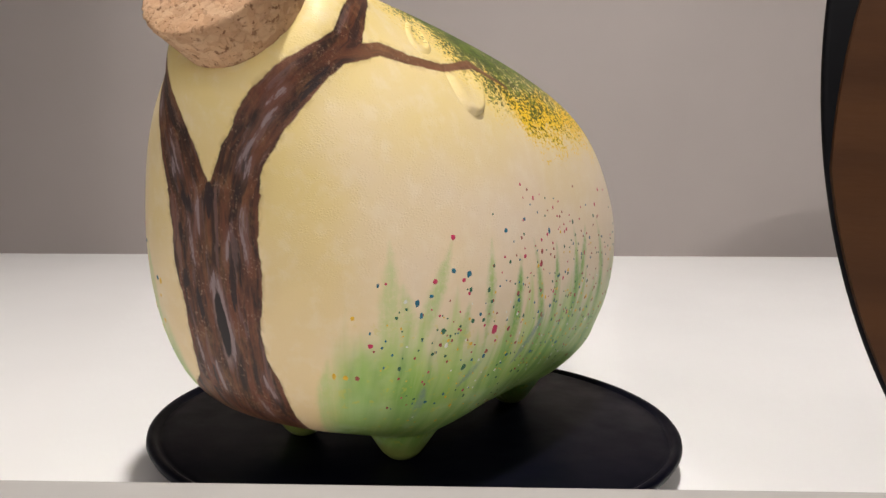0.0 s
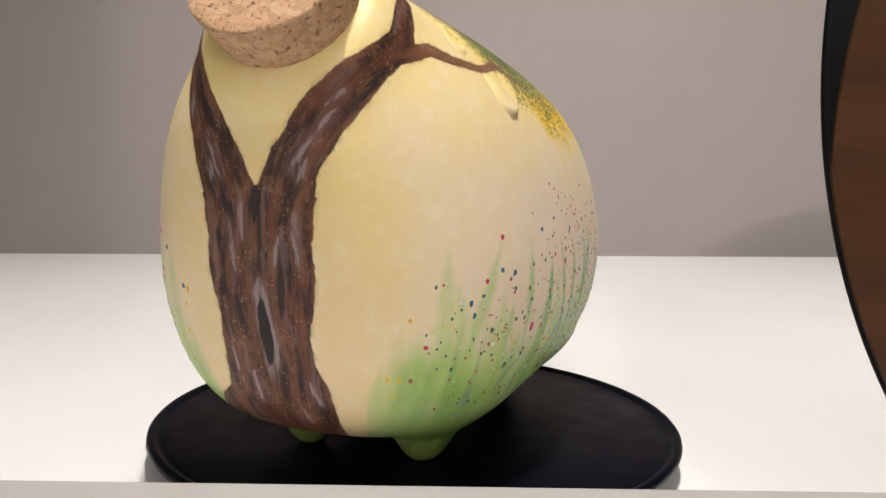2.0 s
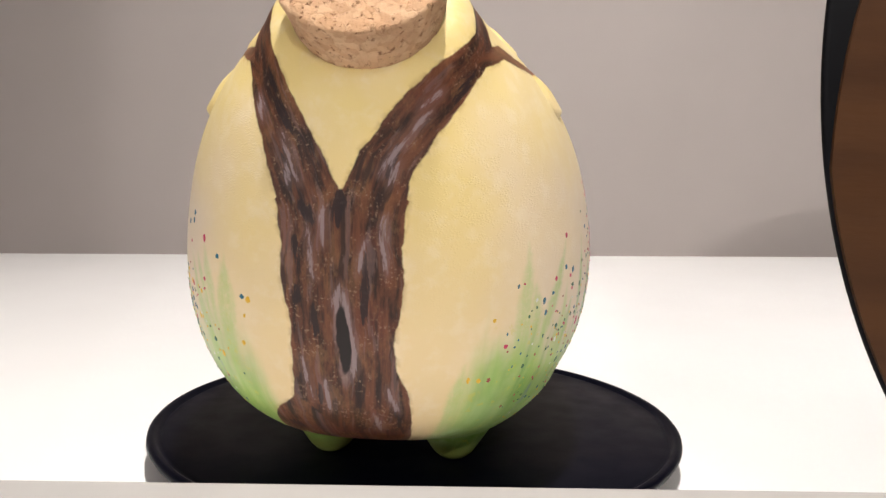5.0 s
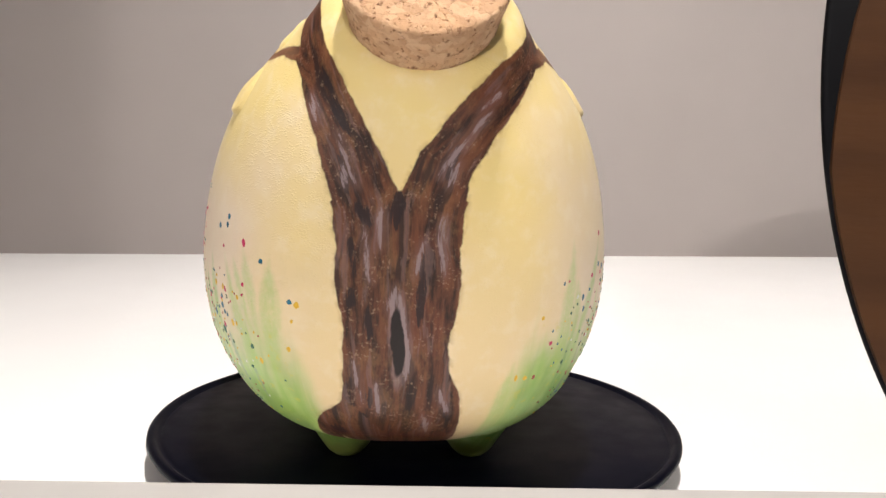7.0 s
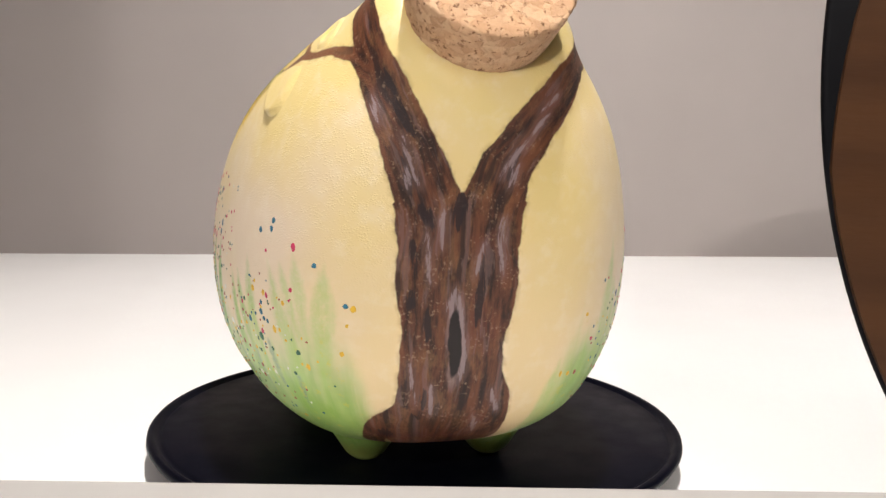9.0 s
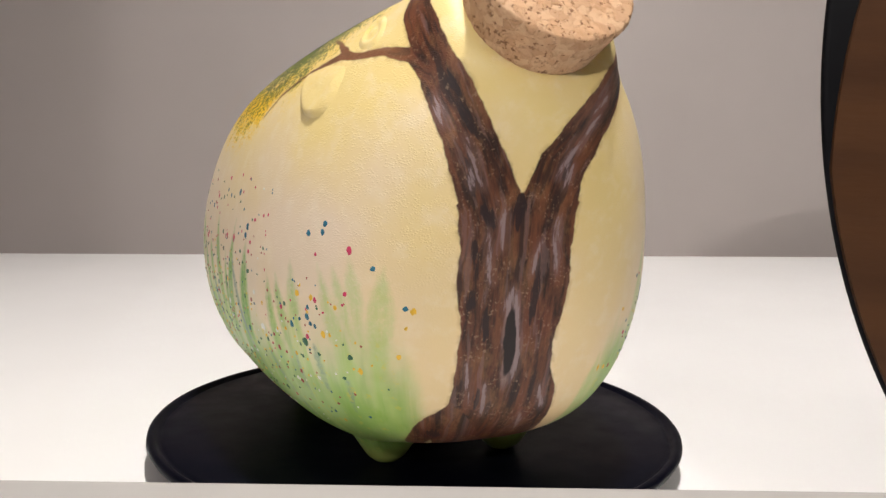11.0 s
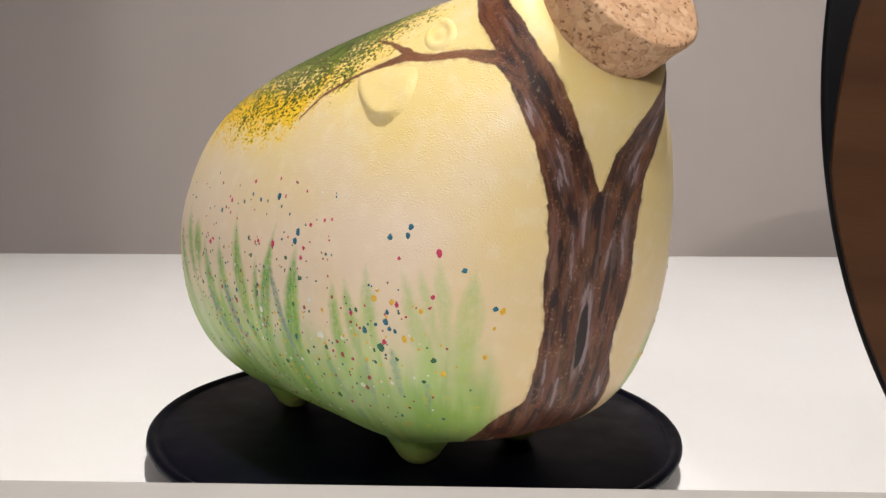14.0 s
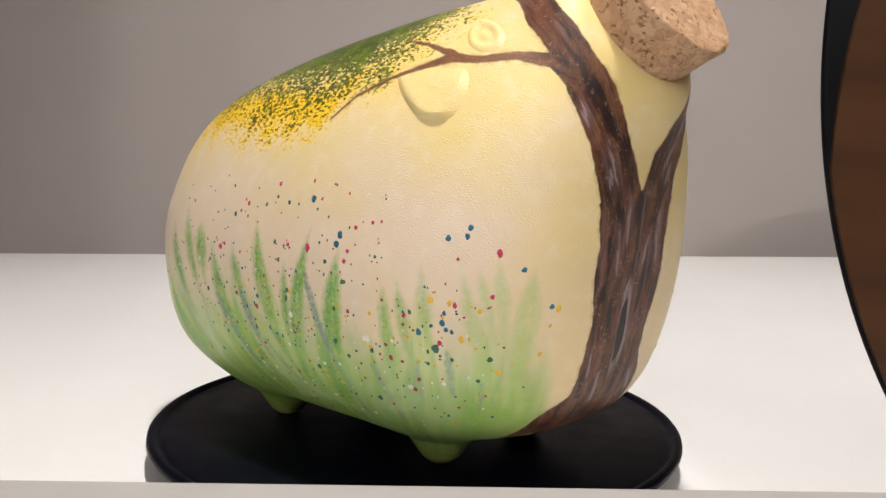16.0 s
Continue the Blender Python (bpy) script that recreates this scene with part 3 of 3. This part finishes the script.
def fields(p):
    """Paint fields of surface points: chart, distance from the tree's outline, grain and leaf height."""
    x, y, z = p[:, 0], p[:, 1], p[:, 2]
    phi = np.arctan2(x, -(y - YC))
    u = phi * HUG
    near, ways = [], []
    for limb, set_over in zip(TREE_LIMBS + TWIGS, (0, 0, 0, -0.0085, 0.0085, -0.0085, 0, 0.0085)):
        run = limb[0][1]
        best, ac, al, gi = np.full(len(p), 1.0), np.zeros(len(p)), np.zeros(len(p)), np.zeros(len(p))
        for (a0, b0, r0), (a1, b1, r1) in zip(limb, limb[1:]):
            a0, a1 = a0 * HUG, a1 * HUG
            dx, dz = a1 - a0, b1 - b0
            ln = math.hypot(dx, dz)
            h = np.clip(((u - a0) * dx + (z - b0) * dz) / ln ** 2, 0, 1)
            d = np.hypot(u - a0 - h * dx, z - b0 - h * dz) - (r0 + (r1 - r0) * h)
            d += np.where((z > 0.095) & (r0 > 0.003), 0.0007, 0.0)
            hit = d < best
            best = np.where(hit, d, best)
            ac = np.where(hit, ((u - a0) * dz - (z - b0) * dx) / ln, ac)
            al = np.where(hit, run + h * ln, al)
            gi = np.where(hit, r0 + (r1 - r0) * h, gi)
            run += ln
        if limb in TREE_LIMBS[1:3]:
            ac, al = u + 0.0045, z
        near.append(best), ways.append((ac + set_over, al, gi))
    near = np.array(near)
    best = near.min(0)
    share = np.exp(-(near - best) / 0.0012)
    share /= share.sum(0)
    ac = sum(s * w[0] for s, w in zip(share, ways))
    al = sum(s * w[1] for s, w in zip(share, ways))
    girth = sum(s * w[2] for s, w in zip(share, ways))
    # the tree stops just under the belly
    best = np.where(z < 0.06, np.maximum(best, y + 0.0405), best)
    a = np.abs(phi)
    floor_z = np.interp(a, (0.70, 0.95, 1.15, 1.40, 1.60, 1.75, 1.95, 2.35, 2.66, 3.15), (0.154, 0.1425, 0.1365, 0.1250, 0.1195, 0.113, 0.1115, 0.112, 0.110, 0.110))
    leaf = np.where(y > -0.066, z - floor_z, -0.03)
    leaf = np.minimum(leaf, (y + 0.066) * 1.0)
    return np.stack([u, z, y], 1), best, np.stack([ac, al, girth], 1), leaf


def ceramic_mesh(name, verts, faces, parent, label="", material=None):
    """A mesh of pig-space points with the paint fields on it."""
    verts = np.asarray(verts, float)
    m = np.array(TO_PIG)
    me = bpy.data.meshes.new(name)
    me.from_pydata((verts @ m[:3, :3].T + m[:3, 3]).tolist(), [], faces)
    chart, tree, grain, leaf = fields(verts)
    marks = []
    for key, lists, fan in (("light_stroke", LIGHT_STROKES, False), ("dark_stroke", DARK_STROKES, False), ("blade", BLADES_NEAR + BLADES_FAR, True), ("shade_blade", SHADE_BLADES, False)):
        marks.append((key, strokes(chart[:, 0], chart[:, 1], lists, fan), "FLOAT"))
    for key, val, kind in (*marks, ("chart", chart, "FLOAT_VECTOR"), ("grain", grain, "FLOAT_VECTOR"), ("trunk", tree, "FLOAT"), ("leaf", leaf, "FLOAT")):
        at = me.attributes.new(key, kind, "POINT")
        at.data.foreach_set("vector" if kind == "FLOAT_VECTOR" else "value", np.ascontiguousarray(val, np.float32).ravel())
    me.materials.append(material or CERAMIC)
    me.polygons.foreach_set("use_smooth", [True] * len(me.polygons))
    me.update()
    ob = new(name, me)
    ob.parent = parent
    return tagged(ob, label)


pig = tagged(new("piggy_bank"), "pig-shaped ceramic bank with painted tree and cork snout on turntable", "piggy bank")


def build_body():
    na, nb = 720, 400
    centre = np.array((0.0, YC, 0.085))
    az = np.linspace(-np.pi, np.pi, na, endpoint=False)
    az = az - 0.45 * np.sin(az)
    po = np.linspace(0, np.pi, nb + 2)[1:-1]
    A, B = np.meshgrid(az, po)
    ways = np.stack([np.sin(A) * np.sin(B), -np.cos(A) * np.sin(B), -np.cos(B)], -1)
    pts = centre + ways * shoot(centre, ways)[..., None]
    ends = np.array([[0, 0, -1.0], [0, 0, 1.0]])
    caps = centre + ends * shoot(centre, ends)[..., None]
    verts = np.concatenate([pts.reshape(-1, 3), caps])
    faces = []
    for j in range(nb - 1):
        o = j * na
        faces += [(o + i, o + (i + 1) % na, o + na + (i + 1) % na, o + na + i) for i in range(na)]
    o = (nb - 1) * na
    faces += [((i + 1) % na, i, nb * na) for i in range(na)]
    faces += [(o + i, o + (i + 1) % na, nb * na + 1) for i in range(na)]
    ceramic_mesh("body", verts, faces, pig, "cream glazed body with a painted brown tree and grass")


def build_foot(x, y):
    prof = ((0.0, 0.0), (0.0026, 0.0), (0.0042, 0.0003), (0.0054, 0.0012), (0.0061, 0.0024), (0.0058, 0.0040))
    seg, verts, faces = 40, [], []
    for r, z in prof:
        verts += [(x + r * math.cos(6.28319 * k / seg), y + r * math.sin(6.28319 * k / seg), z + PLATE_Z) for k in range(seg)]
    for j in range(len(prof) - 1):
        faces += [(j * seg + k, j * seg + (k + 1) % seg, (j + 1) * seg + (k + 1) % seg, (j + 1) * seg + k) for k in range(seg)]
    ceramic_mesh("foot", verts, faces, pig, "stubby conical green foot")


def relief(name, height, phi0, z0, wide, tall, label):
    """A raised patch lying on the body: height(a, b) for a and b from -1 to 1 gives its rise."""
    n = 40
    a, b = np.meshgrid(np.linspace(-1, 1, n), np.linspace(-1, 1, n))
    p, q = on_body(phi0 + a * wide / HUG, z0 + b * tall)
    verts = (p + q * height(a, b)[..., None]).reshape(-1, 3)
    faces = [(j * n + i, j * n + i + 1, (j + 1) * n + i + 1, (j + 1) * n + i) for j in range(n - 1) for i in range(n - 1)]
    ceramic_mesh(name, verts, faces, pig, label)


def ear_rise(a, b, lean):
    # a drooping tongue: rooted above, free and thick at its tip below
    a = a + lean * b
    half = 0.78 * np.clip((b + 0.88) / 1.4, 0, 1) ** 0.47
    d = half - np.abs(a)
    inside = np.clip(d / 0.22, 0, 1) * np.clip((b + 0.88) / 0.20, 0, 1)
    inside = inside * inside * (3 - 2 * inside)
    fade = np.clip((0.80 - b) / 1.1, 0, 1)
    fade = fade * fade * (3 - 2 * fade)
    dish = 1 - 0.35 * np.clip(1 - np.hypot(a / 0.45, (b + 0.15) / 0.5), 0, 1)
    return -0.0007 + inside * fade * 0.0024 * dish


def eye_rise(a, b):
    r = np.hypot(a, b)
    return -0.0004 + 0.0010 * np.exp(-((r - 0.58) / 0.22) ** 2) + 0.0007 * np.exp(-(r / 0.26) ** 2)


def build_cork():
    prof = [(0, -0.012), (0.0192, -0.012), (0.0204, 0.0), (0.0212, 0.005), (0.0222, 0.011), (0.0229, 0.0150), (0.0231, 0.0162), (0.0229, 0.0168), (0.0222, 0.0171)]
    prof += [(0.0218 * (1 - k / 16), 0.0172) for k in range(1, 17)]
    bm = lathe(prof, 96)
    for v in bm.verts:
        if v.co.z > -0.011:
            v.co += Vector((v.co.x, v.co.y, 0)) * (0.018 * noise.noise(v.co * 500) + 0.012 * noise.noise(v.co * 1100)) + Vector((0, 0, 0.0005)) * noise.noise(v.co * 600)
    ob = part("cork_stopper", bm, CORK, pig, "round agglomerated cork stopper plugged in as the snout")
    axis = NOSE.to_track_quat("Z", "Y").to_matrix().to_4x4()
    ob.matrix_basis = TO_PIG @ Matrix.Translation(SNOUT) @ axis


build_body()
for fx, fy in FEET:
    build_foot(fx, fy)
build_cork()
for side in (-1, 1):
    relief("ear", lambda a, b, lean=0.20 if side < 0 else -0.12: ear_rise(a, b, lean), -1.06 if side < 0 else 1.24, 0.1265 if side < 0 else 0.1282, 0.0258 if side < 0 else 0.0215, 0.0125, "small drooping ear in low relief")
    relief("eye", eye_rise, -0.78 if side < 0 else 0.96, 0.1412, 0.0088, 0.0066, "round eye moulded in low relief")


# ---- paint splatter ----
PAINTS = {
    "teal": plain("teal_paint", (0.006, 0.10, 0.165), (0.012, 0.14, 0.22), 0.4, 300),
    "red": plain("crimson_paint", (0.50, 0.022, 0.085), (0.60, 0.04, 0.12), 0.4, 300),
    "brick": plain("brick_red_paint", (0.30, 0.045, 0.04), (0.36, 0.07, 0.05), 0.4, 300),
    "yellow": plain("yellow_paint", (0.72, 0.42, 0.02), (0.78, 0.50, 0.05), 0.4, 300),
    "green": plain("dark_green_paint", (0.02, 0.10, 0.05), (0.03, 0.14, 0.07), 0.4, 300),
    "white": plain("white_paint", (0.66, 0.68, 0.62), (0.76, 0.76, 0.70), 0.4, 300),
}
# the larger drops: chart angle, height, radius in millimetres
DROPS = {
    "teal": ((-1.624, 0.0925, 1.2), (-1.437, 0.0829, 1.5), (-1.455, 0.0800, 1.2), (-1.784, 0.0907, 0.9), (-1.866, 0.0920, 0.7), (-0.835, 0.0878, 1.1), (-0.845, 0.0854, 1.0), (-0.922, 0.0846, 0.9),
             (-0.626, 0.0764, 0.8), (-0.502, 0.0657, 0.9), (-1.043, 0.0571, 1.1), (-0.94, 0.0605, 1.0), (-0.925, 0.0585, 0.9), (-0.90, 0.0580, 0.8), (0.819, 0.0652, 1.1), (1.061, 0.0726, 1.1), (0.980, 0.0739, 0.9),
             (1.298, 0.0842, 1.0), (1.690, 0.0820, 1.0)),
    "red": ((-1.628, 0.0778, 1.4), (-0.721, 0.0811, 1.1), (-2.186, 0.0735, 1.0), (-2.049, 0.0888, 0.9), (-1.406, 0.0755, 0.8), (-1.64, 0.0980, 0.6), (-0.889, 0.0658, 0.9), (-0.88, 0.0790, 0.7), (0.974, 0.0836, 0.9), (0.893, 0.0712, 0.9), (0.632, 0.0527, 0.9), (1.258, 0.0540, 1.5),
            (1.56, 0.0930, 0.7), (1.667, 0.0809, 0.6)),
    "brick": ((-1.98, 0.0560, 1.2), (-2.10, 0.0590, 1.1), (-1.18, 0.0480, 1.0), (-1.20, 0.0520, 0.8), (1.235, 0.0468, 1.0), (1.60, 0.0720, 1.0), (1.40, 0.0640, 0.9)),
    "yellow": ((-0.47, 0.0650, 1.0), (-0.50, 0.0600, 0.7), (-0.91, 0.0665, 1.1), (-0.99, 0.0670, 1.1), (-0.86, 0.0560, 1.0), (-0.53, 0.0515, 0.8), (-0.70, 0.0460, 1.0), (0.56, 0.0610, 0.8), (0.48, 0.0430, 0.9), (0.53, 0.0425, 0.9)),
    "green": ((-0.97, 0.0525, 1.3), (-0.74, 0.0500, 1.0), (-1.30, 0.0330, 1.2), (-1.65, 0.0400, 1.1), (1.108, 0.0428, 1.3), (0.95, 0.0560, 1.0)),
    "white": ((-1.30, 0.0530, 1.5), (-1.75, 0.0560, 1.3), (-1.10, 0.0390, 1.2)),
}


def splatter(colour, count, lows, highs):
    """Thin domes of dried paint scattered over both flanks, joined: nobody could count them."""
    rng = np.random.RandomState(len(colour) * 7 + count)
    a, z, r = [], [], []
    for p0, z0, r0 in DROPS[colour]:
        a.append(p0), z.append(z0), r.append(r0 / 1000)
    for _ in range(count):
        flank = rng.choice((-1, 1))
        where = rng.choice((0.95, 1.25, 1.6, 1.85, 2.05, 2.3)) + rng.normal(0, 0.20)
        a.append(flank * float(np.clip(where, 0.58, 2.75)))
        top = 0.072 if abs(a[-1]) < 1.2 else 0.098
        tall = rng.normal((lows + highs) / 2, (highs - lows) / 2.6)
        z.append(float(tall if 0.022 < tall < top else rng.uniform(0.028, top)))
        r.append(min(0.00029 * math.exp(abs(rng.normal(0, 0.55))), 0.0008))
    p, n = on_body(np.array(a), np.array(z))
    verts, faces = [], []
    for c, up, rad in zip(p, n, r):
        c, up = Vector(c), Vector(up)
        right = up.cross(Vector((0, 0, 1))).normalized()
        high = right.cross(up)
        tall, slim = 0.80 + 0.40 * rng.rand(), 0.72 + 0.30 * rng.rand()
        o = len(verts)
        ring = [1 + 0.13 * rng.normal() for _ in range(10)]
        for scale, rise in ((1.0, -0.00005), (0.72, 0.00013)):
            for k in range(10):
                t = 6.28319 * k / 10
                verts.append(tuple(c + (right * math.cos(t) * slim + high * math.sin(t) * tall) * rad * scale * ring[k] + up * rise))
        verts.append(tuple(c + up * 0.00016))
        for k in range(10):
            j = (k + 1) % 10
            faces += [(o + k, o + j, o + 10 + j, o + 10 + k), (o + 10 + k, o + 10 + j, o + 20)]
    ob = ceramic_mesh("paint_splatter", verts, faces, pig, "", PAINTS[colour])
    return tagged(ob, colour.replace("brick", "brick red") + " paint drops spattered over the flanks", kind="stuff")


splatter("teal", 150, 0.035, 0.092)
splatter("red", 130, 0.050, 0.096)
splatter("brick", 200, 0.030, 0.080)
splatter("yellow", 190, 0.030, 0.068)
splatter("green", 240, 0.028, 0.085)
splatter("white", 100, 0.028, 0.060)


def motions():
    turns = ((0, -33.82), (2, -23.97), (4, -14.16), (6, -4.91), (8, 4.23), (10, 13.86), (12, 22.99), (14, 32.53), (16, 42.14))
    rows = [(t, pose(0, 0, 0, 0, 0, a)) for t, a in turns]
    walk(pig, rows)
    walk(plate, rows)


motions()
